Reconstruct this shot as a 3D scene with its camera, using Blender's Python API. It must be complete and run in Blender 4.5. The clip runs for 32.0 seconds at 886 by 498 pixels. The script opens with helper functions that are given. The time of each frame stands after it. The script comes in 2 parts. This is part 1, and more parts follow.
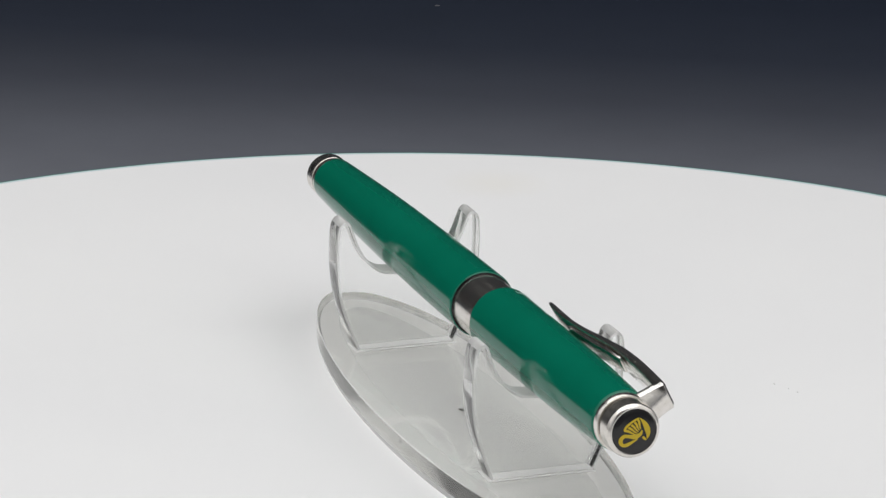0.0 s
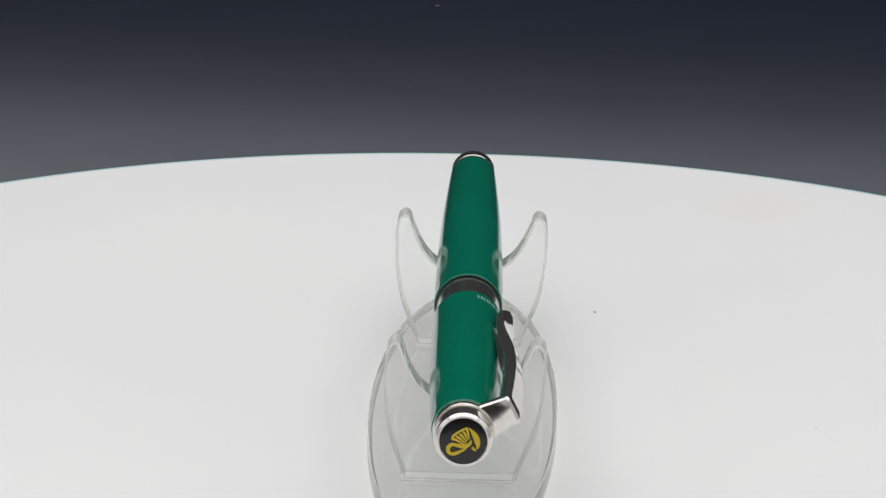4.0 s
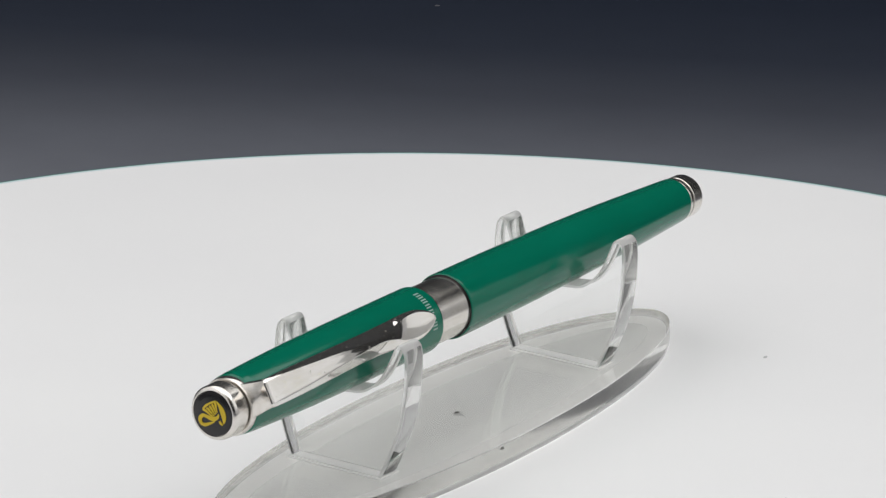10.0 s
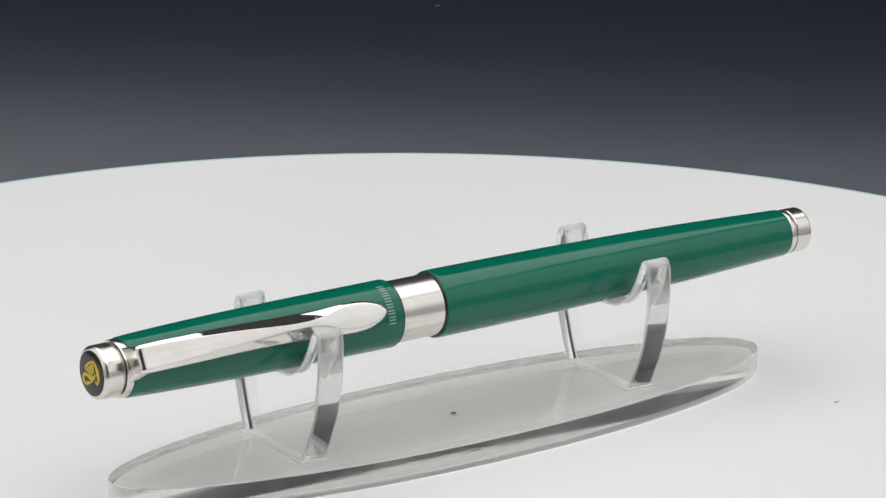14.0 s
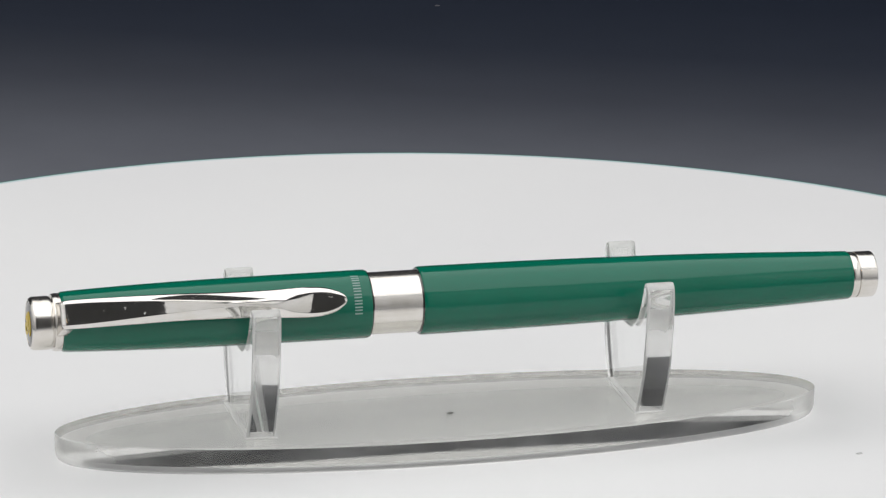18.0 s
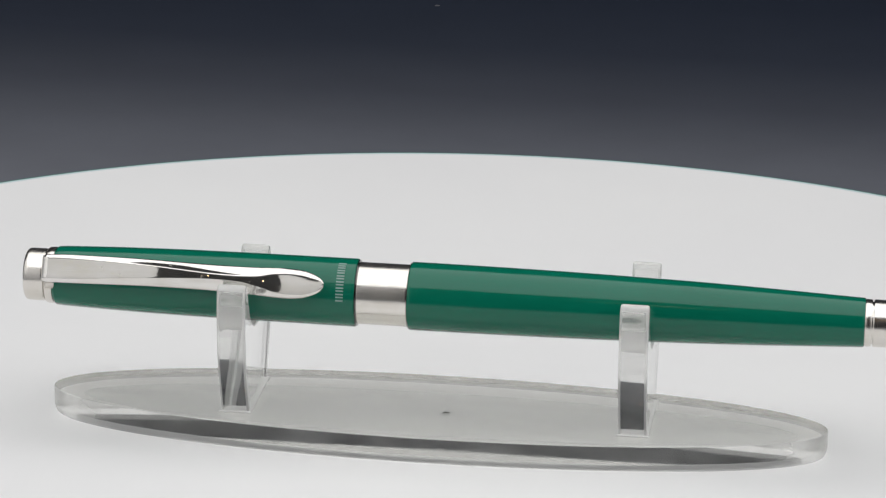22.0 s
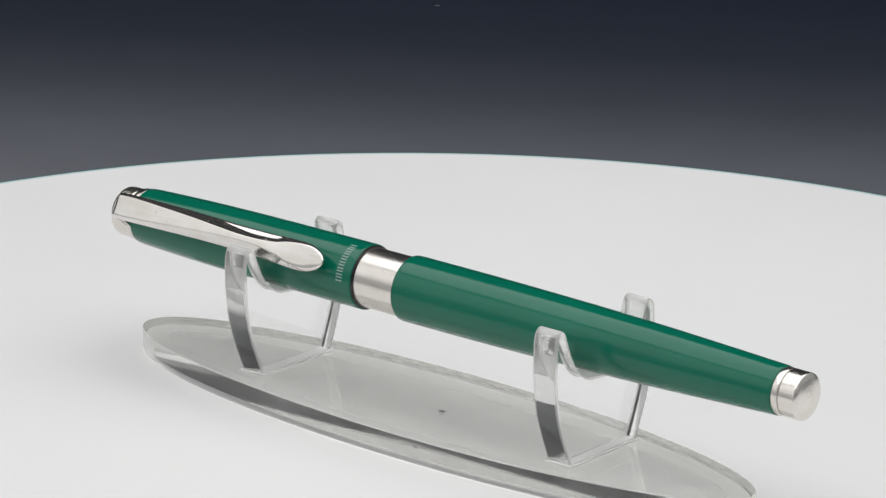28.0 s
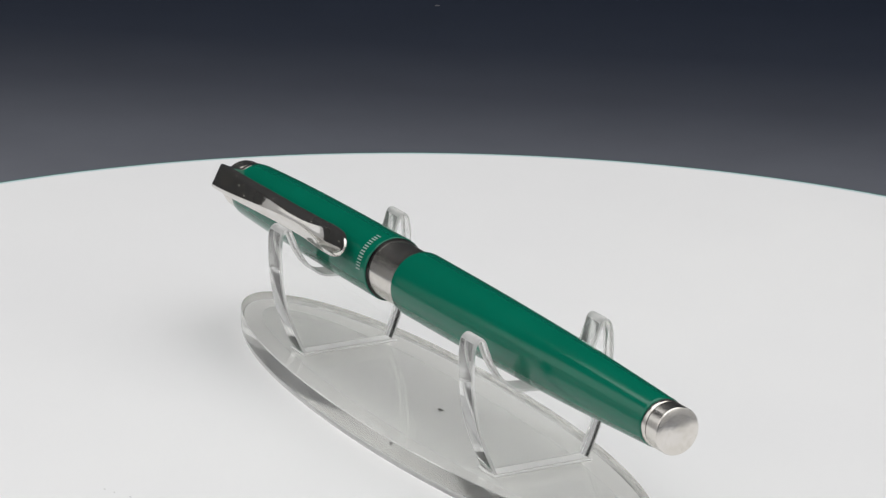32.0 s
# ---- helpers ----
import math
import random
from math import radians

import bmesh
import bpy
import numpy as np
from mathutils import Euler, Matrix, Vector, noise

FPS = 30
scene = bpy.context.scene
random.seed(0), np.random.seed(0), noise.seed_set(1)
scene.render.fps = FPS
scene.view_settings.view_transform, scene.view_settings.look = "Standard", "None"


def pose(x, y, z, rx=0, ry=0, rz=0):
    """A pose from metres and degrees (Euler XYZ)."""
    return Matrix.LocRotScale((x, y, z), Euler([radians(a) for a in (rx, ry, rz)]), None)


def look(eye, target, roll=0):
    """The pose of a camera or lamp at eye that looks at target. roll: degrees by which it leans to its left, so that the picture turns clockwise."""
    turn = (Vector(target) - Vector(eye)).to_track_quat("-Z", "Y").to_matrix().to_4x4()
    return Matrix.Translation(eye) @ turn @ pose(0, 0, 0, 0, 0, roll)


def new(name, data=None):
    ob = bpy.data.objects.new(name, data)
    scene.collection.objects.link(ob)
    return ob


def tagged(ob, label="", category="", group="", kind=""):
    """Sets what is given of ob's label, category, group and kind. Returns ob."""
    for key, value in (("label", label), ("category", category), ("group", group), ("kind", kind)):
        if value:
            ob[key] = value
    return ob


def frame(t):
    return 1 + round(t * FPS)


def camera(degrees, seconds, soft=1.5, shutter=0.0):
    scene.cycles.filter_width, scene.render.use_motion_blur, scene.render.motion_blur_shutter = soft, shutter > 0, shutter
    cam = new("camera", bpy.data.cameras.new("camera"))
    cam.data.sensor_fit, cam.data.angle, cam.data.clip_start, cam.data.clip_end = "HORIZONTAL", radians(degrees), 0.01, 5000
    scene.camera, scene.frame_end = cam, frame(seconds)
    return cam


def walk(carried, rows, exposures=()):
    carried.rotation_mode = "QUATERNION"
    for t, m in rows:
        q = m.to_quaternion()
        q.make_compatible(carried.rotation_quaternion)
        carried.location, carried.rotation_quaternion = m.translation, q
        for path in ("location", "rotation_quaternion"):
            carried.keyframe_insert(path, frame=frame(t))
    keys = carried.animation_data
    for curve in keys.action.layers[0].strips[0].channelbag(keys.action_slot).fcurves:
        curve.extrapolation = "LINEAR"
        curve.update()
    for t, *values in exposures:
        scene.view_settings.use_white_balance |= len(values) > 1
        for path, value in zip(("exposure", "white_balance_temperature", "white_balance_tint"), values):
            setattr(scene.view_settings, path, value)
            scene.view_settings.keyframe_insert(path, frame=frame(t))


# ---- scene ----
# The set: one fixed camera before a slowly turning white platter that carries
# a pen on a clear acrylic stand. Lengths in the tables below are millimetres.
MM = 0.001
EYE = (0.0, -0.62460, 0.22834)
AIM = (-0.00264510, 0.95298764, -0.30299762)
cam = camera(12.0163, 32.0, soft=1.35)
CAMERA_POSE = look(EYE, Vector(EYE) + Vector(AIM), 1.0995)
walk(cam, [(0.0, CAMERA_POSE), (32.0, CAMERA_POSE)],
     exposures=[(0.0, 0.0), (20.0, 0.0), (22.5, -0.07), (25.5, -0.06), (28.0, 0.0), (32.0, 0.0)])


def turn(t):
    """Degrees by which the platter has turned at t seconds."""
    return THETA_0 + THETA_1 * t


THETA_0, THETA_1 = 110.811, -5.32746

# ---- light ----
world = bpy.data.worlds.new("room_air")
world.use_nodes = True
world.node_tree.nodes["Background"].inputs[0].default_value = (0.5, 0.55, 0.65, 1)
world.node_tree.nodes["Background"].inputs[1].default_value = 0.01
scene.world = world


def area(name, size_x, size_y, power, m, colour):
    data = bpy.data.lights.new(name, "AREA")
    data.shape, data.size, data.size_y = "RECTANGLE", size_x, size_y
    data.energy, data.color = power, colour
    ob = new(name, data)
    ob.matrix_world = m
    return ob


bulb = bpy.data.lights.new("room_bulb", "POINT")
bulb.energy, bulb.color, bulb.shadow_soft_size = 0.12, (1.0, 0.62, 0.3), 0.01
new("room_bulb", bulb).location = (-0.10, -1.1, 0.804)
area("overhead_softbox", 0.98, 0.98, 5.2, pose(0.0, -0.04, 0.59), (1.0, 0.995, 0.995))
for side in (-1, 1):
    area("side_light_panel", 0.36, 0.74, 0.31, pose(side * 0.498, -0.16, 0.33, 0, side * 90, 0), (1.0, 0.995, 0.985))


# ---- materials ----
def material(name):
    m = bpy.data.materials.new(name)
    m.use_nodes = True
    nodes, links = m.node_tree.nodes, m.node_tree.links
    return m, nodes, links, nodes["Principled BSDF"]


def noise_node(nodes, links, scale, detail=4.0, rough=0.55, stretch=None):
    co = nodes.new("ShaderNodeTexCoord")
    tex = nodes.new("ShaderNodeTexNoise")
    tex.inputs["Scale"].default_value = scale
    tex.inputs["Detail"].default_value = detail
    tex.inputs["Roughness"].default_value = rough
    if stretch:
        mp = nodes.new("ShaderNodeMapping")
        mp.inputs["Scale"].default_value = stretch
        links.new(co.outputs["Object"], mp.inputs["Vector"])
        links.new(mp.outputs["Vector"], tex.inputs["Vector"])
    else:
        links.new(co.outputs["Object"], tex.inputs["Vector"])
    return tex


def ramp_node(nodes, links, source, stops):
    r = nodes.new("ShaderNodeValToRGB")
    while len(r.color_ramp.elements) < len(stops):
        r.color_ramp.elements.new(0.5)
    for e, (at, c) in zip(r.color_ramp.elements, stops):
        e.position = at
        e.color = (*c, 1) if len(c) == 3 else c
    links.new(source, r.inputs["Fac"])
    return r


def grey(v):
    return (v, v, v)


def bump(nodes, links, shader, height, strength, distance):
    b = nodes.new("ShaderNodeBump")
    b.inputs["Strength"].default_value = strength
    b.inputs["Distance"].default_value = distance
    links.new(height, b.inputs["Height"])
    links.new(b.outputs["Normal"], shader.inputs["Normal"])
    return b


def make_green():
    m, n, l, s = material("green_lacquer")
    tex = noise_node(n, l, 60.0, 3.0)
    c = ramp_node(n, l, tex.outputs["Fac"], [(0.3, (0.0015, 0.128, 0.077)), (0.7, (0.002, 0.142, 0.087))])
    l.new(c.outputs["Color"], s.inputs["Base Color"])
    fine = noise_node(n, l, 900.0, 2.0, 0.6, (0.15, 1, 1))
    r = ramp_node(n, l, fine.outputs["Fac"], [(0.35, grey(0.09)), (0.75, grey(0.15))])
    l.new(r.outputs["Color"], s.inputs["Roughness"])
    s.inputs["IOR"].default_value = 1.45
    # faint lengthwise polishing waves
    wave = noise_node(n, l, 520.0, 3.0, 0.6, (0.035, 1, 1))
    bump(n, l, s, wave.outputs["Fac"], 0.3, 0.0001)
    return m


def make_metal(name, tone, rough_low, rough_high, tarnish=0.0, dusty=False):
    """Silver plate with fine turning streaks and dull patches; dusty adds fine dust and a slightly wavy polish."""
    m, n, l, s = material(name)
    s.inputs["Metallic"].default_value = 0.945 if dusty else 0.975
    patch = noise_node(n, l, 300.0, 5.0, 0.6)
    streak = noise_node(n, l, 1500.0, 3.0, 0.6, (0.06, 1, 1))
    both = n.new("ShaderNodeMix")
    both.data_type = "FLOAT"
    both.inputs[0].default_value = 0.5
    l.new(patch.outputs["Fac"], both.inputs[2])
    l.new(streak.outputs["Fac"], both.inputs[3])
    dull = (tone[0] * (1 - tarnish), tone[1] * (1 - tarnish * 1.1), tone[2] * (1 - tarnish * 1.5))
    c = ramp_node(n, l, both.outputs[0], [(0.36, dull), (0.6, tone)])
    l.new(c.outputs["Color"], s.inputs["Base Color"])
    r = ramp_node(n, l, both.outputs[0], [(0.35, grey(rough_high)), (0.65, grey(rough_low))])
    l.new(r.outputs["Color"], s.inputs["Roughness"])
    height = streak.outputs["Fac"]
    if dusty:
        dust = noise_node(n, l, 1900.0, 2.0, 0.5)
        speck = ramp_node(n, l, dust.outputs["Fac"], [(0.68, grey(0.0)), (0.74, grey(0.3))])
        total = n.new("ShaderNodeMath")
        total.operation = "ADD"
        l.new(r.outputs["Color"], total.inputs[0])
        l.new(speck.outputs["Color"], total.inputs[1])
        l.new(total.outputs["Value"], s.inputs["Roughness"])
        # worn mottling that fades from the clip's head towards its neck
        co = n.new("ShaderNodeTexCoord")
        split = n.new("ShaderNodeSeparateXYZ")
        l.new(co.outputs["Object"], split.inputs["Vector"])
        head = n.new("ShaderNodeMapRange")
        head.inputs["From Min"].default_value, head.inputs["From Max"].default_value = -0.046, -0.057
        head.inputs["To Min"].default_value = 0.12
        l.new(split.outputs["X"], head.inputs["Value"])
        wavy = noise_node(n, l, 900.0, 4.0, 0.65)
        dent = n.new("ShaderNodeMath")
        dent.operation = "MULTIPLY"
        l.new(head.outputs["Result"], dent.inputs[0])
        l.new(wavy.outputs["Fac"], dent.inputs[1])
        bump(n, l, s, dent.outputs["Value"], 0.03, 0.0003)
    else:
        bump(n, l, s, height, 0.08, 0.00004)
    return m


def make_plain(name, colour, rough, ior=1.45):
    m, n, l, s = material(name)
    tex = noise_node(n, l, 400.0, 3.0)
    c = ramp_node(n, l, tex.outputs["Fac"], [(0.3, tuple(v * 0.9 for v in colour)), (0.7, colour)])
    l.new(c.outputs["Color"], s.inputs["Base Color"])
    s.inputs["Roughness"].default_value = rough
    s.inputs["IOR"].default_value = ior
    return m


def make_acrylic(name, colour, rough, clear=1.0, sawn=False, painted_light=0.0, even=False):
    """Clear acrylic with a share of milky scatter; sawn adds slanted saw strokes, dull patches and milkier ends, and
    the upper half can be painted paler for light lost inside.
    """
    m, n, l, s = material(name)
    n.remove(s)
    glass = n.new("ShaderNodeBsdfGlass")
    glass.inputs["Color"].default_value = (*(math.sqrt(v) for v in colour), 1)
    glass.inputs["IOR"].default_value = 1.49
    milk = n.new("ShaderNodeBsdfDiffuse")
    milk.inputs["Color"].default_value = (0.8, 0.8, 0.79, 1)
    mix = n.new("ShaderNodeMixShader")
    l.new(milk.outputs[0], mix.inputs[1])
    l.new(glass.outputs[0], mix.inputs[2])
    l.new(mix.outputs[0], n["Material Output"].inputs["Surface"])
    mix.inputs["Fac"].default_value = clear
    tex = noise_node(n, l, 160.0, 4.0)
    r = ramp_node(n, l, tex.outputs["Fac"], [(0.35, grey(rough * (0.95 if even else 0.6 if sawn else 0.3))), (0.75, grey(rough * (1.5 if sawn else 1.0)))])
    l.new(r.outputs["Color"], glass.inputs["Roughness"])
    if painted_light:
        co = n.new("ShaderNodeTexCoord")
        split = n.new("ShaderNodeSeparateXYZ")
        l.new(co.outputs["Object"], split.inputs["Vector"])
        # milk grows with height, painted in place of light carried inside the acrylic
        ragged = noise_node(n, l, 350.0, 4.0)
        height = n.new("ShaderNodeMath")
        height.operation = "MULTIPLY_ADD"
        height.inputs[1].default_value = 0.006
        l.new(ragged.outputs["Fac"], height.inputs[0])
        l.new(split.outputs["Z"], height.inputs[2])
        light_share = n.new("ShaderNodeMapRange")
        light_share.inputs["From Min"].default_value, light_share.inputs["From Max"].default_value = 0.013, 0.0175
        light_share.inputs["To Max"].default_value = painted_light
        l.new(height.outputs["Value"], light_share.inputs["Value"])
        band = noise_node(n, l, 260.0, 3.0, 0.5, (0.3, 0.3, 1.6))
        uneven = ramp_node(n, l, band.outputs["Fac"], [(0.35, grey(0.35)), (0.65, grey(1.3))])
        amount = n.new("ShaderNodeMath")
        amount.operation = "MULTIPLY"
        l.new(light_share.outputs["Result"], amount.inputs[0])
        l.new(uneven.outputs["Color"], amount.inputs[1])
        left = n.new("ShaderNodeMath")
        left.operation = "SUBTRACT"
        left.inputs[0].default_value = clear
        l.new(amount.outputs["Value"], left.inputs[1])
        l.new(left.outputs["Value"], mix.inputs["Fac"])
    if sawn:
        stroke = noise_node(n, l, 420.0, 4.0, 0.65, (1.0, 1.0, 0.45))
        patch = noise_node(n, l, 130.0, 5.0, 0.7, (0.6, 1.0, 2.0))
        share = ramp_node(n, l, patch.outputs["Fac"], [(0.4, grey(clear)), (0.72, grey(clear - 0.16))])
        # milk rises towards the oval's narrow ends, painted in for light lost there
        co = n.new("ShaderNodeTexCoord")
        split = n.new("ShaderNodeSeparateXYZ")
        l.new(co.outputs["Object"], split.inputs["Vector"])
        away = n.new("ShaderNodeMath")
        away.operation = "ABSOLUTE"
        l.new(split.outputs["X"], away.inputs[0])
        end_milk = n.new("ShaderNodeMapRange")
        end_milk.inputs["From Min"].default_value, end_milk.inputs["From Max"].default_value = 0.05, 0.061
        end_milk.inputs["To Max"].default_value = 0.42
        l.new(away.outputs["Value"], end_milk.inputs["Value"])
        left = n.new("ShaderNodeMath")
        left.operation = "SUBTRACT"
        l.new(share.outputs["Color"], left.inputs[0])
        l.new(end_milk.outputs["Result"], left.inputs[1])
        l.new(left.outputs["Value"], mix.inputs["Fac"])
        bump(n, l, glass, stroke.outputs["Fac"], 0.1, 0.0002)
    return m


def make_platter_white():
    m, n, l, s = material("white_platter_enamel")
    broad = noise_node(n, l, 14.0, 3.0)
    c = ramp_node(n, l, broad.outputs["Fac"], [(0.3, (0.80, 0.80, 0.805)), (0.7, (0.825, 0.825, 0.825))])
    co = n.new("ShaderNodeTexCoord")
    gap = n.new("ShaderNodeVectorMath")
    gap.operation = "DISTANCE"
    gap.inputs[1].default_value = (0.005, -0.055, -0.1235)
    l.new(co.outputs["Object"], gap.inputs[0])
    near = n.new("ShaderNodeMapRange")
    near.inputs["From Min"].default_value, near.inputs["From Max"].default_value = 0.011, 0.002
    near.inputs["To Max"].default_value = 0.55
    l.new(gap.outputs["Value"], near.inputs["Value"])
    mix = n.new("ShaderNodeMix")
    mix.data_type = "RGBA"
    l.new(near.outputs["Result"], mix.inputs[0])
    l.new(c.outputs["Color"], mix.inputs[6])
    mix.inputs[7].default_value = (0.80, 0.785, 0.745, 1)
    l.new(mix.outputs[2], s.inputs["Base Color"])
    s.inputs["Roughness"].default_value = 0.5
    s.inputs["IOR"].default_value = 1.3
    fine = noise_node(n, l, 700.0, 3.0)
    bump(n, l, s, fine.outputs["Fac"], 0.03, 0.0001)
    return m


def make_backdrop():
    """Backdrop sheet with the light's falloff painted in, mid grey near the table edge and navy beyond."""
    m, n, l, s = material("backdrop_vinyl_painted_falloff")
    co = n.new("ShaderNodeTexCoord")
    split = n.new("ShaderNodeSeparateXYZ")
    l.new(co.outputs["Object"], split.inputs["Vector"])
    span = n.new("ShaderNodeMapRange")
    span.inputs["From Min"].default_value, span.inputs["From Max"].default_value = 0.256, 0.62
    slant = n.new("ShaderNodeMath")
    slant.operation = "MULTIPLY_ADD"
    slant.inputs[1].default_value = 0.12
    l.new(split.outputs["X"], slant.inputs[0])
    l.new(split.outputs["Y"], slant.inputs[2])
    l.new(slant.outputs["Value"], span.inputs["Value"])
    # these colour stops paint the falloff of light along the sheet
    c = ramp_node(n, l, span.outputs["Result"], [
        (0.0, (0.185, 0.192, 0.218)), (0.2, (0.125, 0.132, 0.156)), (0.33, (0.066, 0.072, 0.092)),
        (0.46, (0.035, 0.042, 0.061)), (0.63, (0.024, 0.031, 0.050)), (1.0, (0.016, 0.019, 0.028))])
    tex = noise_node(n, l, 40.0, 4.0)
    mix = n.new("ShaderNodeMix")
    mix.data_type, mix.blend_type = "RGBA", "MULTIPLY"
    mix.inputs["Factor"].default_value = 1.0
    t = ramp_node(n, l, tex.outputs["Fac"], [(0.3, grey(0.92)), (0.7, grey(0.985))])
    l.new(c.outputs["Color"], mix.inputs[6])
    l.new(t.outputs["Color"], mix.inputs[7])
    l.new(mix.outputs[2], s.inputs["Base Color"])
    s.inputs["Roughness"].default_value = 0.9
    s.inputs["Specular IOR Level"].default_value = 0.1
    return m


GREEN = make_green()
SILVER = make_metal("polished_silver_plate", (0.80, 0.77, 0.735), 0.15, 0.27, 0.1)
CLIP_SILVER = make_metal("worn_silver_plate", (0.81, 0.79, 0.765), 0.02, 0.06, 0.1, True)
DULL_SILVER = make_metal("dull_silver", (0.82, 0.80, 0.72), 0.04, 0.1, 0.15)
BLACK = make_plain("black_gloss_enamel", (0.012, 0.011, 0.012), 0.12, 1.5)
YELLOW = make_plain("yellow_enamel", (0.68, 0.49, 0.022), 0.35)
INK = make_plain("pale_print", (0.28, 0.39, 0.36), 0.5)
WHITE = make_platter_white()
EDGE = make_plain("sea_green_edge", (0.01, 0.16, 0.13), 0.6, 1.2)
EDGE_PALE = make_plain("pale_aqua_edge", (0.58, 0.70, 0.71), 0.6, 1.2)
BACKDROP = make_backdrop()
CLEAR = make_acrylic("clear_acrylic", (0.985, 0.99, 0.985), 0.03)
SAWN = make_acrylic("polished_acrylic_edge", (0.96, 0.96, 0.945), 0.08, 0.95, painted_light=0.16)
CLEAR_BASE = make_acrylic("scuffed_acrylic", (0.645, 0.645, 0.615), 0.025, 0.99, even=True)
SAWN_BASE = make_acrylic("sawn_acrylic_edge", (0.88, 0.875, 0.85), 0.1, 0.975, True)
FABRIC = make_plain("white_tent_fabric", (0.85, 0.85, 0.845), 0.9)
MILKY = make_acrylic("milky_acrylic_corner", (0.93, 0.93, 0.915), 0.25, 0.55)
GLUE = make_acrylic("milky_cement", (0.93, 0.93, 0.92), 0.2, 0.55)
DARK = make_plain("dark_dirt", (0.17, 0.165, 0.16), 0.8)
LINT = make_plain("grey_lint", (0.55, 0.55, 0.55), 0.9)
LINT_DIM = make_plain("dim_lint", (0.16, 0.16, 0.18), 0.9)
LINT_PALE = make_plain("pale_lint", (0.75, 0.75, 0.745), 0.9)
HOUSING = make_plain("dark_plastic", (0.03, 0.03, 0.033), 0.45)
WALL_PAINT = make_plain("dull_wall_paint", (0.07, 0.072, 0.085), 0.9)


# ---- building helpers ----
def part(name, bm, mat, parent=None, label=""):
    mesh = bpy.data.meshes.new(name)
    bm.normal_update()
    bm.to_mesh(mesh)
    bm.free()
    mesh.materials.append(mat)
    ob = new(name, mesh)
    ob.parent = parent
    return tagged(ob, label)


def empty(name, m):
    ob = new(name)
    ob.empty_display_size = 0.02
    ob.matrix_world = m
    return ob


def sharpen(bm, degrees):
    for f in bm.faces:
        f.smooth = True
    for e in bm.edges:
        if len(e.link_faces) == 2 and e.calc_face_angle(0) > radians(degrees):
            e.smooth = False


def spline(points, steps):
    """Points along a Catmull-Rom curve through the given tuples of any length."""
    out = []
    n = len(points)
    for i in range(n - 1):
        p0, p1, p2, p3 = (np.array(points[min(max(k, 0), n - 1)], float) for k in (i - 1, i, i + 1, i + 2))
        for k in range(steps):
            t = k / steps
            out.append(0.5 * (2 * p1 + (p2 - p0) * t + (2 * p0 - 5 * p1 + 4 * p2 - p3) * t * t + (3 * p1 - p0 - 3 * p2 + p3) * t ** 3))
    out.append(np.array(points[-1], float))
    return out


def lathe_x(profile, segments=96):
    """Turned body round the x axis from (x, radius) pairs in mm; a radius of 0 closes it."""
    bm = bmesh.new()
    rings = []
    full = []
    for (xa, ra), (xb, rb) in zip(profile, profile[1:]):
        full.append((xa, ra))
        long = math.hypot(xb - xa, rb - ra)
        if long > 0.8:
            for k in (0.12 / long, 1 - 0.12 / long):
                full.append((xa + (xb - xa) * k, ra + (rb - ra) * k))
    for x, r in full + [profile[-1]]:
        if r <= 0:
            rings.append([bm.verts.new((x * MM, 0, 0))])
        else:
            rings.append([bm.verts.new((x * MM, r * MM * math.cos(2 * math.pi * k / segments), r * MM * math.sin(2 * math.pi * k / segments)))
                          for k in range(segments)])
    for a, b in zip(rings, rings[1:]):
        for k in range(segments):
            j = (k + 1) % segments
            if len(a) == 1 and len(b) == 1:
                continue
            if len(a) == 1:
                bm.faces.new((a[0], b[j], b[k]))
            elif len(b) == 1:
                bm.faces.new((a[k], a[j], b[0]))
            else:
                bm.faces.new((a[k], a[j], b[j], b[k]))
    bmesh.ops.recalc_face_normals(bm, faces=bm.faces)
    sharpen(bm, 28)
    return bm


def slab(outline, lift, depth, edge=0.0, sawn=0):
    """A flat body: a closed outline in mm, placed by lift(a, b, c), depth in mm along c, with softened edges."""
    bm = bmesh.new()
    low = [bm.verts.new(lift(a, b, 0)) for a, b in outline]
    high = [bm.verts.new(lift(a, b, depth)) for a, b in outline]
    f0 = bm.faces.new(low)
    f1 = bm.faces.new(high)
    n = len(outline)
    for k in range(n):
        bm.faces.new((low[k], low[(k + 1) % n], high[(k + 1) % n], high[k]))
    bmesh.ops.recalc_face_normals(bm, faces=bm.faces)
    across = f1.normal.copy()
    if edge:
        rim = [e for e in bm.edges if f0 in e.link_faces or f1 in e.link_faces]
        bmesh.ops.bevel(bm, geom=rim, offset=edge * MM, segments=2, profile=0.6, affect="EDGES")
    bm.normal_update()
    sharpen(bm, 35)
    for f in bm.faces:
        f.smooth = len(f.verts) <= 4
        f.material_index = sawn if f.smooth else 0
        if sawn and abs(abs(f.normal.dot(across)) - 0.55) < 0.42:
            f.material_index = sawn + 1
        # upward and underside faces also get the milkier slot, paler in place of light
        if sawn and f.smooth and (f.normal.z < -0.9 or f.normal.z > 0.45):
            f.material_index = sawn + 1
    return bm


def box(x0, x1, y0, y1, z0, z1):
    bm = bmesh.new()
    bmesh.ops.create_cube(bm, size=1)
    for v in bm.verts:
        v.co = (x0 + (v.co.x + 0.5) * (x1 - x0), y0 + (v.co.y + 0.5) * (y1 - y0), z0 + (v.co.z + 0.5) * (z1 - z0))
    return bm


# ---- the room and the backdrop ----
TABLE_Z = -0.05


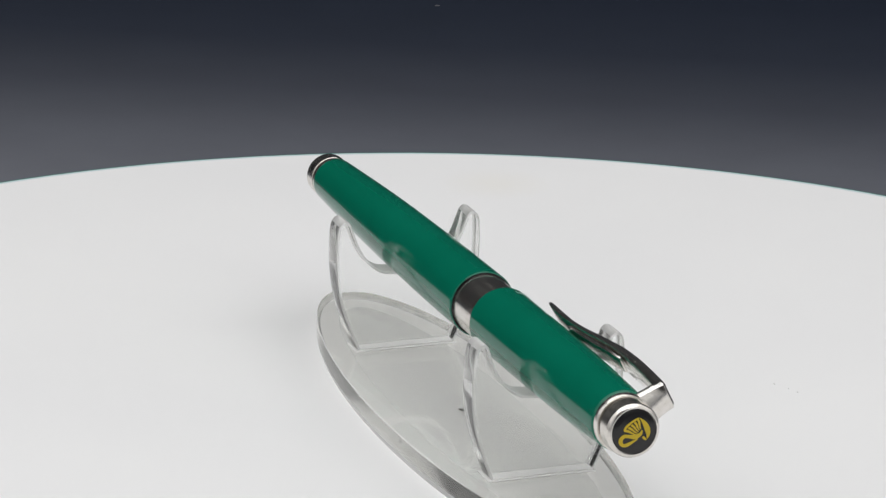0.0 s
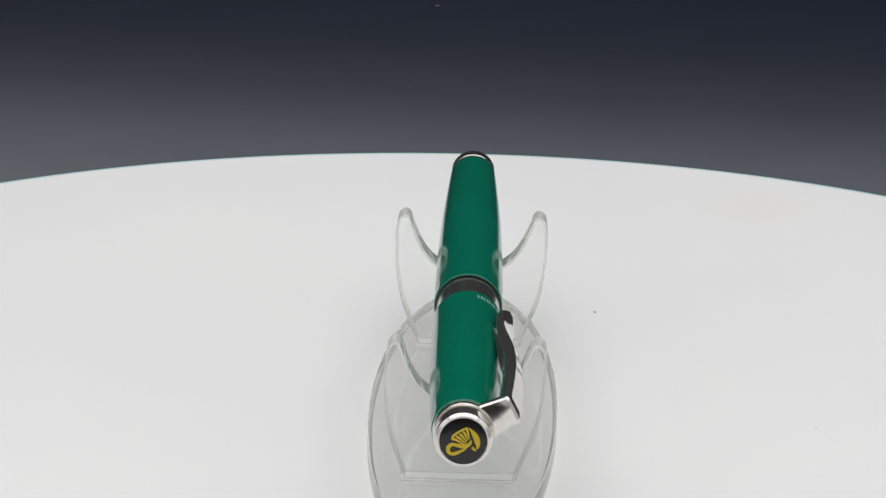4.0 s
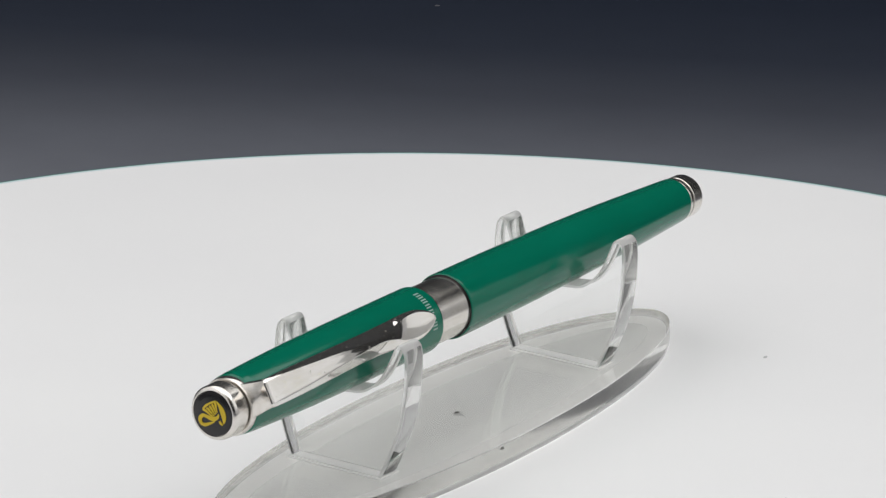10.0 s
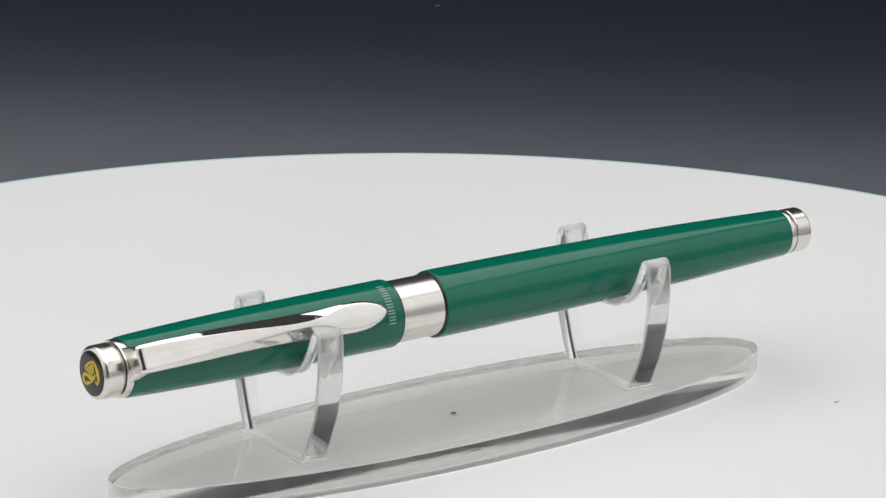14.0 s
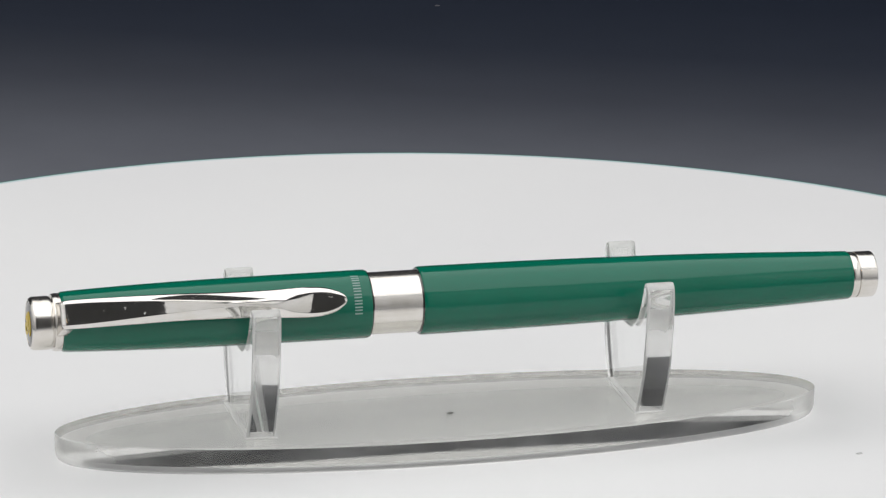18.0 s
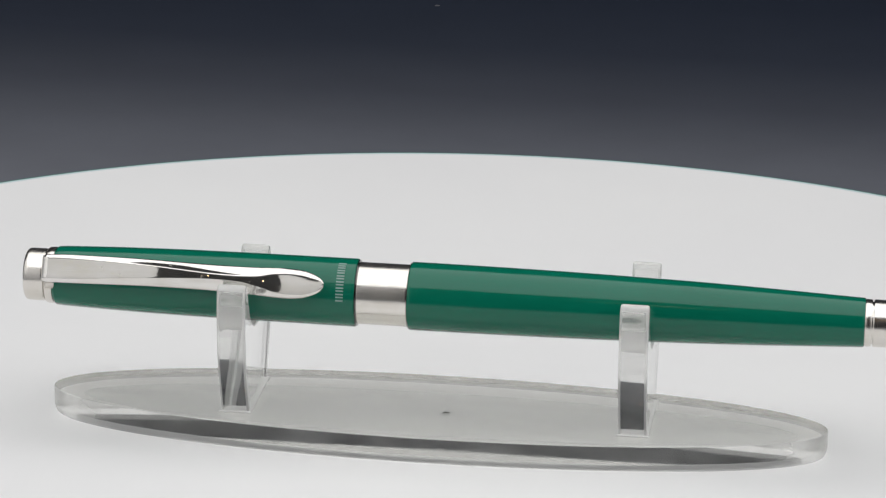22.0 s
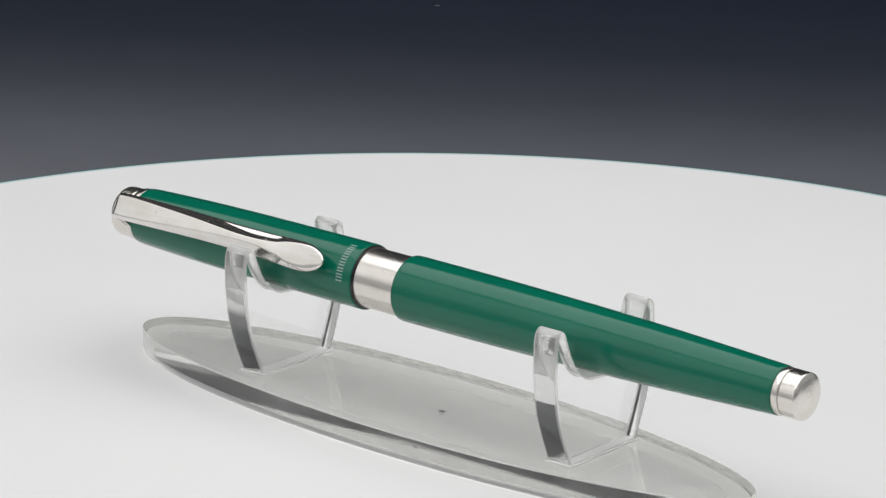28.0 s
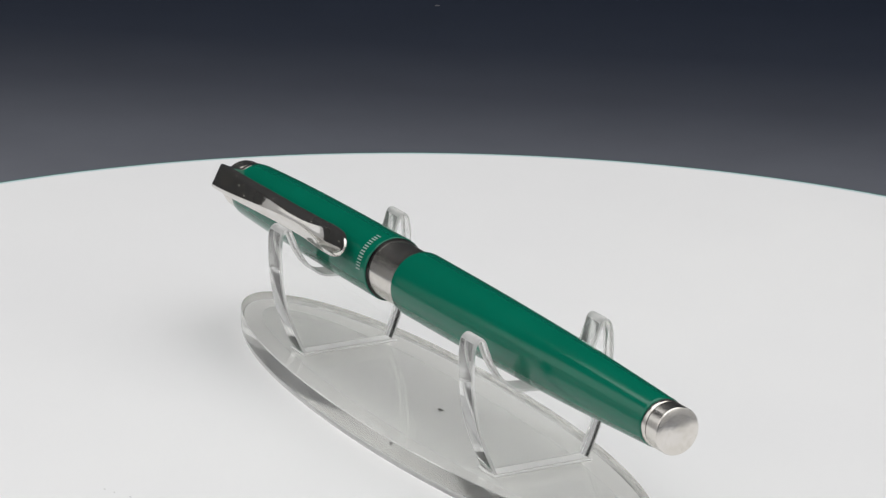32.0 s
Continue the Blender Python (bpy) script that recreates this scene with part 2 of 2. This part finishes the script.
def setting():
    rows = [(-1.2, 0.0), (0.6, 0.0)]
    for k in range(1, 13):
        a = math.pi / 2 * k / 12
        rows.append((0.6 + 0.25 * math.sin(a), 0.25 - 0.25 * math.cos(a)))
    rows.append((0.85, 1.5))
    back = [(y + 0.003 * min(1.0, z / 0.25), z - 0.003 * max(0.0, 1 - z / 0.25)) for y, z in rows]
    loop = rows + back[::-1]
    bm = bmesh.new()
    ends = [[bm.verts.new((x, y, z)) for y, z in loop] for x in (-1.5, 1.5)]
    for k in range(len(loop)):
        j = (k + 1) % len(loop)
        bm.faces.new((ends[0][k], ends[1][k], ends[1][j], ends[0][j]))
    bmesh.ops.recalc_face_normals(bm, faces=bm.faces)
    sharpen(bm, 30)
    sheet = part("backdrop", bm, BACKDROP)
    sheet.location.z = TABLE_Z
    tagged(sheet, "navy to grey backdrop sheet under the turntable, light falloff painted in", "backdrop", kind="structure")
    for name, dims in (("floor", (-2, 2, -2, 2, TABLE_Z - 0.12, TABLE_Z - 0.02)), ("ceiling", (-2, 2, -2, 2, 2.0, 2.1)),
                       ("wall_north", (-2, 2, 2, 2.1, TABLE_Z - 0.12, 2.1)), ("wall_south", (-2, 2, -2.1, -2, TABLE_Z - 0.12, 2.1)),
                       ("wall_east", (2, 2.1, -2.1, 2.1, TABLE_Z - 0.12, 2.1)), ("wall_west", (-2.1, -2, -2.1, 2.1, TABLE_Z - 0.12, 2.1))):
        tagged(part(name, box(*dims), WALL_PAINT), "plain dull grey painted " + name.split("_")[0] + " of the studio", name.split("_")[0], kind="structure")

    # White side cloths of the light tent; the front stays open for the camera.
    for name, dims in (("wall_tent_east", (0.50, 0.503, -0.56, 0.24, TABLE_Z + 0.003, 0.56)), ("wall_tent_west", (-0.503, -0.50, -0.56, 0.24, TABLE_Z + 0.003, 0.56)),
                       ("wall_tent_south_east", (0.245, 0.497, -0.56, -0.557, TABLE_Z + 0.003, 0.56)), ("wall_tent_south_west", (-0.497, -0.17, -0.56, -0.557, TABLE_Z + 0.003, 0.56))):
        tagged(part(name, box(*dims), FABRIC), "plain white cloth wall of the light tent", "tent wall", kind="structure")


# ---- the turntable ----
PLATTER_R = 155.35


def flake(seed, size, height):
    """A small crumpled flake of lint."""
    rng = random.Random(seed)
    bm = bmesh.new()
    bmesh.ops.create_icosphere(bm, subdivisions=2, radius=size * MM)
    for v in bm.verts:
        k = 0.6 + 0.7 * rng.random()
        v.co = Vector((v.co.x * k * 1.3, v.co.y * k * 0.8, max(v.co.z * k, -0.2 * size * MM) * height + 0.1 * size * MM))
    return bm


def turntable():
    base = empty("motor_plinth", pose(0, 0, TABLE_Z))
    tagged(base, "dark round motor plinth under the white platter", "plinth")
    prof = [(2.2, 0), (2.2, 84), (4, 86), (34, 86), (37, 83), (37, 0)]
    ob = part("housing", lathe_x(prof, 64), HOUSING, base)
    ob.rotation_euler = (0, -math.pi / 2, 0)
    hub = part("hub", lathe_x([(37, 0), (37, 25), (45, 25), (45, 0)], 48), HOUSING, base)
    hub.rotation_euler = (0, -math.pi / 2, 0)
    table = empty("turntable_platter", pose(0, 0, -0.005))
    tagged(table, "round glossy white turntable platter with sea-green edge", "turntable")
    R = PLATTER_R
    top = part("platter", lathe_x([(0, 0), (0, R - 1.9), (0.3, R - 1.6), (5, R - 1.6), (5, 0)], 256), WHITE, table)
    top.rotation_euler = (0, -math.pi / 2, 0)
    rim = part("edge_band", lathe_x([(0.3, R - 1.58), (0.3, R - 0.72), (4.97, R - 0.72), (4.99, R - 1.58)], 256), EDGE_PALE, table, "pale aqua bevel")
    rim.rotation_euler = (0, -math.pi / 2, 0)
    line = part("edge_line", lathe_x([(0.3, R - 0.7), (0.3, R - 0.1), (0.6, R), (4.6, R), (4.9, R - 0.15), (4.95, R - 0.7)], 256), EDGE, table, "dark sea-green outer edge")
    line.rotation_euler = (0, -math.pi / 2, 0)
    return table


# ---- the acrylic stand ----
AXIS_Y = -2.415
AXIS_Z = 22.5
STAND_X, STAND_Y, STAND_TURN = -1.94, -1.95, -0.668


def upright_outline(valley, pinch, lean, rise):
    """Cradle outline; it leans a little to the front, and the rear arm is pinched inwards towards its tip."""
    half = [(8.2, 4.4), (10.0, 8.6), (11.5, 13.0), (12.3, 18.0), (12.45, 22.0), (12.3, 24.6), (11.8, 25.75), (10.9, 26.2), (10.1, 25.7), (9.55, 24.4),
            (8.4, 21.8), (6.7, 19.4), (4.5, 17.9), (2.2, valley + 0.2), (0.0, valley)]
    pts = [tuple(p) for p in spline(half, 5)]
    both = [(a * (1 - pinch * b / 26), b) for a, b in pts] + [(-a, b) for a, b in reversed(pts[:-1])]
    return [(a - lean * b / 26, b + rise * max(0.0, b - 17) / 9) for a, b in both]


def acrylic_stand():
    stand = empty("pen_stand", pose(STAND_X * MM, STAND_Y * MM, 0, 0, 0, STAND_TURN))
    tagged(stand, "clear acrylic pen stand with two cradle uprights on an oval base", "pen stand")
    # underside dish is added to steer light in the walls: only a rim about 4 mm wide touches the platter
    a, b = 61.3, 14.8
    bm = bmesh.new()
    n = 192
    rings = []
    rng = random.Random(5)
    nick = [rng.choice((0.0, 0.0, 0.02, 0.05, 0.1)) for k in range(n)]
    for z, inset in ((0.11, 14.0), (0.105, 12.0), (0.09, 10.0), (0.06, 8.0), (0.02, 6.0), (-0.02, 3.6), (-0.02, 0.75), (0.25, 0.4), (0.7, 0.18), (1.4, 0.0), (4.2, 0.0), (4.3, 0.1)):
        rings.append([bm.verts.new(((a - inset) * math.cos(2 * math.pi * k / n) * MM, (b - inset - (nick[k] if z > 4.2 else 0)) * math.sin(2 * math.pi * k / n) * MM, z * MM)) for k in range(n)])
    for i, (r0, r1) in enumerate(zip(rings, rings[1:])):
        for k in range(n):
            f = bm.faces.new((r0[k], r0[(k + 1) % n], r1[(k + 1) % n], r1[k]))
            f.material_index = (3, 3, 3, 3, 3, 3, 2, 2, 2, 1, 2)[i]
    bm.faces.new(rings[0]).material_index = 3
    bm.faces.new(rings[-1])
    bmesh.ops.recalc_face_normals(bm, faces=bm.faces)
    bm.normal_update()
    sharpen(bm, 22)
    for f in bm.faces:
        f.smooth = len(f.verts) <= 4
    base = part("base", bm, CLEAR_BASE, stand)
    base.data.materials.append(SAWN_BASE)
    base.data.materials.append(MILKY)
    base.data.materials.append(CLEAR)
    base.visible_shadow = False
    for x0, valley, pinch, lean, rise in ((-34.9, AXIS_Z + 0.1 - 5.29, 0.07, 0.5, 0.0), (27.3, AXIS_Z - 0.1 - 5.06, 0.02, 0.2, 0.5)):
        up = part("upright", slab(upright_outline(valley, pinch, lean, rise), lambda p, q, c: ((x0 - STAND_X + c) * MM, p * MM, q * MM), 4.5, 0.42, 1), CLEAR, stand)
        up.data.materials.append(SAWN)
        up.data.materials.append(MILKY)
        up.visible_shadow = False
        bead = box((x0 - STAND_X - 0.35) * MM, (x0 - STAND_X + 4.85) * MM, -8.65 * MM, 8.65 * MM, 4.305 * MM, 4.62 * MM)
        bmesh.ops.bevel(bead, geom=bead.edges[:], offset=0.22 * MM, segments=3, profile=0.5, affect="EDGES")
        sharpen(bead, 60)
        joint = part("glue_joint", bead, GLUE, stand, "milky glue seam")
        joint.visible_shadow = False
    scuff = part("scuff", flake(21, 0.48, 0.3), DARK, stand, "small dark chip")
    scuff.location = ((-0.5 - STAND_X) * MM, (-1.5 - STAND_Y) * MM, 0.7 * MM)
    return stand


# ---- the pen ----
CLIP_TURN = 27.0


def clip_body():
    """Pocket clip: a flat polished face between broad chamfers that close in at the neck and open into a spoon."""
    # along, top, half width, half face, chamfer drop, depth of the sides, crown, sideways
    rows = [(-63.45, 7.55, 2.02, 1.62, 0.2, 1.6, 0.0, -0.12), (-63.25, 7.76, 2.1, 1.66, 0.24, 1.6, 0.0, -0.12), (-62.8, 8.03, 2.16, 1.68, 0.3, 1.6, 0.0, -0.12),
            (-62.0, 8.15, 2.2, 1.68, 0.34, 1.6, 0.0, -0.1), (-61.2, 8.22, 2.21, 1.68, 0.35, 1.55, 0.0, -0.1), (-59.5, 8.32, 2.22, 1.66, 0.36, 1.5, 0.0, -0.08), (-55.5, 8.56, 2.2, 1.5, 0.48, 1.5, 0.0, -0.05),
            (-51, 8.74, 2.16, 1.26, 0.7, 1.5, 0.01, 0.0), (-46, 8.74, 2.1, 0.98, 0.95, 1.5, 0.02, 0.05), (-41, 8.45, 2.05, 0.66, 1.2, 1.55, 0.03, 0.05),
            (-37, 8.1, 2.04, 0.46, 1.24, 1.6, 0.04, 0.02), (-33, 7.58, 2.08, 0.5, 1.08, 1.4, 0.05, 0.0), (-29.6, 7.1, 2.18, 0.95, 0.74, 1.1, 0.08, -0.08),
            (-27.6, 6.9, 2.28, 1.5, 0.48, 0.95, 0.1, -0.12), (-25, 6.84, 2.34, 1.8, 0.4, 0.85, 0.1, -0.15), (-22.6, 6.96, 2.16, 1.72, 0.34, 0.7, 0.1, -0.18),
            (-20.8, 7.18, 1.6, 1.24, 0.28, 0.56, 0.08, -0.2), (-19.7, 7.34, 0.95, 0.68, 0.2, 0.42, 0.04, -0.2), (-19.2, 7.38, 0.35, 0.2, 0.12, 0.3, 0.0, -0.2)]
    path = spline(rows, 6)
    bm = bmesh.new()
    rings = []
    for i, (x, top, wide, face, drop, deep, crown, side) in enumerate(path):
        q0, q1 = path[max(i - 1, 0)], path[min(i + 1, len(path) - 1)]
        t = np.array([q1[0] - q0[0], q1[1] - q0[1]])
        t = t / np.linalg.norm(t)
        low = 0.35 * (wide - face)
        half = [(0.0, crown), (0.35 * face, crown * 0.86), (0.68 * face, crown * 0.5), (face - 0.1, 0.02), (face - 0.03, 0.006), (face + 0.04, -0.025), (face + 0.12, -0.025 - 0.22 * drop),
                (wide - 0.5 * low, -drop * 0.72), (wide - 0.06, -drop * 0.97), (wide - 0.01, -drop - 0.06), (wide, -drop - 0.14), (wide - 0.02, -max(deep, drop + 0.2)), (wide - 0.12, -max(deep, drop + 0.2) - 0.06)]
        ring = half + [(-a, b) for a, b in reversed(half[1:])]
        rings.append([bm.verts.new(((x - t[1] * b) * MM, (side + a) * MM, (top + t[0] * b) * MM)) for a, b in ring])
    n = len(rings[0])
    for r0, r1 in zip(rings, rings[1:]):
        for k in range(n):
            bm.faces.new((r0[k], r0[(k + 1) % n], r1[(k + 1) % n], r1[k]))
    bm.faces.new(rings[0])
    bm.faces.new(rings[-1])
    bmesh.ops.recalc_face_normals(bm, faces=bm.faces)
    sharpen(bm, 75)
    return bm


def tongue_body():
    """Thin spring leaf under the clip with a small foot at its end."""
    rows = [(-49.0, 6.55, 6.95, 1.3, 0.45), (-44.0, 6.2, 6.75, 1.42, 0.32), (-39.0, 5.85, 6.5, 1.36, 0.2), (-35.0, 5.62, 6.2, 1.42, 0.05), (-32.6, 5.5, 6.0, 1.6, -0.05), (-32.4, 5.32, 6.0, 1.62, -0.05), (-31.5, 5.32, 5.92, 1.65, -0.05)]
    bm = bmesh.new()
    rings = [[bm.verts.new((x * MM, (c + s * w) * MM, z * MM)) for s, z in ((-1, low), (1, low), (1, high), (-1, high))] for x, low, high, w, c in rows]
    for a, b in zip(rings, rings[1:]):
        for k in range(4):
            bm.faces.new((a[k], a[(k + 1) % 4], b[(k + 1) % 4], b[k]))
    bm.faces.new(rings[0])
    bm.faces.new(rings[-1])
    bmesh.ops.recalc_face_normals(bm, faces=bm.faces)
    bmesh.ops.bevel(bm, geom=bm.edges[:], offset=0.06 * MM, segments=2, profile=0.5, affect="EDGES")
    sharpen(bm, 40)
    return bm


def bracket_body():
    """Tapered foot that joins the clip's head to the collar."""
    bm = bmesh.new()
    rings = []
    for z, wide, x0, x1 in ((3.4, 2.62, -63.62, -62.2), (4.4, 2.45, -63.55, -62.0), (5.4, 2.28, -63.36, -61.8), (6.4, 2.16, -63.3, -61.6), (7.2, 2.1, -63.36, -61.4), (7.62, 2.05, -63.46, -61.2)):
        rings.append([bm.verts.new((x * MM, (y - 0.12) * MM, z * MM)) for x, y in ((x0, -wide + 0.18), (x0 + 0.18, -wide), (x1, -wide), (x1, wide), (x0 + 0.18, wide), (x0, wide - 0.18))])
    for a, b in zip(rings, rings[1:]):
        for k in range(6):
            bm.faces.new((a[k], a[(k + 1) % 6], b[(k + 1) % 6], b[k]))
    bm.faces.new(rings[0])
    bm.faces.new(rings[-1])
    bmesh.ops.recalc_face_normals(bm, faces=bm.faces)
    sharpen(bm, 50)
    return bm


def engraving_body():
    """Rubbed remains of an engraved mark: small raised grains, dense at the head and thinner towards the neck."""
    rng = random.Random(31)
    bm = bmesh.new()
    for k in range(26):
        along = 9.6 * rng.random() ** 1.3
        x, y, size = -61.0 + along, (rng.random() - 0.5) * (2.3 - 0.1 * along), 0.07 + 0.13 * rng.random()
        top = 8.225 + 0.068 * along - 0.0014 * along * along + 0.004
        ring = [(x + size * (0.6 + 0.6 * rng.random()) * math.cos(a), y - 0.06 + size * (0.6 + 0.8 * rng.random()) * math.sin(a)) for a in (i * math.pi / 4 for i in range(8))]
        low = [bm.verts.new((a * MM, b * MM, (top - 0.02) * MM)) for a, b in ring]
        high = [bm.verts.new(((a * 0.94 + x * 0.06) * MM, (b * 0.94 + (y - 0.06) * 0.06) * MM, (top + 0.068 * (a - x)) * MM)) for a, b in ring]
        bm.faces.new(high)
        for i in range(8):
            bm.faces.new((low[i], low[(i + 1) % 8], high[(i + 1) % 8], high[i]))
    bmesh.ops.recalc_face_normals(bm, faces=bm.faces)
    return bm


def ribbon(points, x, thick):
    """A raised stroke on the button's face from (right, up, half width) in mm."""
    bm = bmesh.new()
    line = spline(points, 6)
    sides = []
    for i, p in enumerate(line):
        q0, q1 = line[max(i - 1, 0)], line[min(i + 1, len(line) - 1)]
        t = np.array([q1[0] - q0[0], q1[1] - q0[1]])
        t = t / (np.linalg.norm(t) + 1e-9)
        sides.append([bm.verts.new((xx * MM, -(p[0] - t[1] * s * p[2]) * MM, (p[1] + t[0] * s * p[2]) * MM)) for xx in (x, x - thick) for s in (-1, 1)])
    for a, b in zip(sides, sides[1:]):
        for i, j in ((0, 1), (1, 3), (3, 2), (2, 0)):
            bm.faces.new((a[i], a[j], b[j], b[i]))
    for e in (sides[0], sides[-1]):
        bm.faces.new((e[0], e[1], e[3], e[2]))
    bmesh.ops.recalc_face_normals(bm, faces=bm.faces)
    return bm


def fountain_pen():
    pen = empty("fountain_pen", pose(0, AXIS_Y * MM, AXIS_Z * MM, 0, 0.218, 0))
    tagged(pen, "capped dark green fountain pen with polished silver trim", "pen")
    button = part("cap_button", lathe_x([(-67.0, 0), (-67.0, 3.41), (-67.22, 3.46), (-67.22, 3.6), (-67.05, 3.88), (-66.8, 4.04), (-66.5, 4.09), (-64.3, 4.12), (-64.0, 4.0), (-63.9, 3.6), (-63.7, 3.6), (-63.7, 0)]), SILVER, pen, "polished silver cap button")
    part("emblem_disc", lathe_x([(-67.36, 0), (-67.34, 1.5), (-67.28, 2.6), (-67.17, 3.34), (-66.95, 3.4), (-66.95, 0)]), BLACK, button, "black glossy end disc")
    s = 3.4
    strokes = [[(0.20, 0.61, 0.01), (0.37, 0.44, 0.07), (0.51, 0.22, 0.115), (0.59, 0.0, 0.115), (0.61, -0.18, 0.075), (0.57, -0.33, 0.02)],
               [(0.37, -0.24, 0.05), (0.45, -0.33, 0.055), (0.54, -0.40, 0.02)],
               [(0.32, 0.06, 0.03), (0.27, -0.10, 0.07), (0.04, -0.21, 0.10), (-0.25, -0.17, 0.075), (-0.45, -0.14, 0.075), (-0.60, -0.25, 0.085), (-0.62, -0.42, 0.085), (-0.52, -0.55, 0.06), (-0.42, -0.56, 0.03)],
               [(-0.55, -0.52, 0.05), (-0.38, -0.55, 0.075), (-0.12, -0.44, 0.055), (0.14, -0.31, 0.015)]]
    strokes.append([(0.17, 0.61, 0.02), (0.0, 0.53, 0.04), (-0.2, 0.41, 0.045), (-0.37, 0.28, 0.05), (-0.46, 0.15, 0.045), (-0.44, 0.06, 0.03)])
    for k in range(5):
        a, b = (-0.44 + 0.14 * k, 0.11 + 0.11 * k), (0.06 + 0.05 * k, -0.12 + 0.06 * k)
        strokes.append([(a[0], a[1], 0.05), (a[0] * 0.7 + b[0] * 0.3 + 0.015, a[1] * 0.7 + b[1] * 0.3 + 0.015, 0.05), (a[0] * 0.35 + b[0] * 0.65, a[1] * 0.35 + b[1] * 0.65, 0.035), (b[0], b[1], 0.02)])
    for k, st in enumerate(strokes):
        part("emblem_stroke", ribbon([(a * s, b * s, w * s) for a, b, w in st], -67.25, 0.15 + 0.004 * k), YELLOW, button, "yellow enamel emblem stroke")
    part("collar", lathe_x([(-63.75, 0), (-63.75, 4.3), (-63.5, 4.4), (-62.9, 4.45), (-62.6, 4.42), (-62.5, 4.3), (-62.5, 0)]), SILVER, pen, "thin silver collar")
    cap = part("cap", lathe_x([(-62.5, 0), (-62.5, 4.35), (-62.2, 4.58)] + [tuple(p) for p in spline([(-61, 4.68), (-55, 4.9), (-48, 5.09), (-40, 5.22), (-30, 5.29), (-20, 5.32), (-15.0, 5.33)], 3)]
                            + [(-14.78, 5.3), (-14.68, 5.2), (-14.68, 4.8), (-14.68, 0)]), GREEN, pen, "glossy green lacquered cap")
    for k in range(7):
        for edge in (-0.27, 0.27):
            bar = part("letter_bar", box(-17.55 * MM, -16.35 * MM, (edge - 0.11) * MM, (edge + 0.11) * MM, 5.28 * MM, 5.345 * MM), INK, cap, "pale printed bar")
            bar.rotation_euler = (math.pi / 2 - radians(5.7 + 10.7 * k), 0, 0)
    part("lip_ring", lathe_x([(-14.75, 0), (-14.75, 5.0), (-14.66, 5.16), (-14.5, 5.16), (-14.45, 4.9), (-14.45, 0)]), BLACK, pen, "dark seam ring")
    part("lip_ring", lathe_x([(-6.55, 0), (-6.55, 4.9), (-6.5, 5.12), (-6.38, 5.12), (-6.38, 0)]), BLACK, pen, "dark seam ring")
    clip = part("clip", clip_body(), CLIP_SILVER, pen, "worn silver pocket clip with spoon tip")
    clip.rotation_euler = (radians(90 - CLIP_TURN), 0, 0)
    part("tongue", tongue_body(), SILVER, clip, "thin silver spring leaf")
    part("bracket", bracket_body(), SILVER, clip, "tapered silver bracket")
    part("engraving", engraving_body(), DULL_SILVER, clip, "rubbed dull engraved mark")
    part("centre_band", lathe_x([(-14.6, 0), (-14.6, 4.75), (-14.4, 4.84), (-6.7, 4.86), (-6.4, 4.75), (-6.4, 0)]), SILVER, pen, "wide polished silver band")
    part("barrel", lathe_x([(-6.45, 0), (-6.45, 5.1), (-6.3, 5.28), (-6.0, 5.32)] + [tuple(p) for p in spline([(-5, 5.33), (5, 5.3), (15, 5.22), (26, 5.06), (36, 4.86), (45, 4.59), (54, 4.24), (59.5, 4.01), (63.9, 3.83)], 3)]
                           + [(64.15, 3.75), (64.25, 3.5), (64.25, 0)]), GREEN, pen, "glossy green lacquered barrel")
    part("tail_ring", lathe_x([(64.2, 0), (64.2, 3.62), (64.35, 3.68), (65.05, 3.66), (65.25, 3.58), (65.25, 3.3), (65.55, 3.3), (65.55, 0)]), SILVER, pen, "thin silver ring")
    part("tail_button", lathe_x([(65.45, 0), (65.45, 3.6), (65.6, 3.68), (68.05, 3.65), (68.2, 3.58), (68.26, 3.48), (68.42, 2.7), (68.55, 1.8), (68.64, 0.9), (68.67, 0)]), SILVER, pen, "domed silver end button")
    return pen


def lint():
    """Specks of lint that ride on the platter, and one that lies on the backdrop."""
    out = []
    for k, (x, y, size, mat) in enumerate(((59.7, -23.8, 0.36, LINT), (1.2, -59.2, 0.16, LINT_PALE), (4.0, -57.9, 0.2, LINT_PALE), (-31.9, 14.2, 0.22, LINT), (-0.8, -59.9, 0.16, LINT_PALE))):
        sp = part("lint_speck", flake(k, size, 0.6), mat)
        sp.location = (x * MM, y * MM, 0)
        out.append(tagged(sp, "tiny grey lint speck lying on the white platter", "speck", group="lint specks"))
    far = part("lint_speck", flake(9, 0.55, 0.5), LINT_DIM)
    far.location = (-0.0058, 0.4645, TABLE_Z)
    tagged(far, "tiny grey lint speck lying on the dark backdrop", "speck", group="lint specks")
    return out


setting()
platter = turntable()
specks = lint()
stand = acrylic_stand()
pen = fountain_pen()


def motions():
    for thing in (platter, stand, pen, *specks):
        rest = thing.matrix_basis.copy()
        walk(thing, [(float(t), pose(0, 0, 0, 0, 0, turn(t)) @ rest) for t in range(33)])


motions()
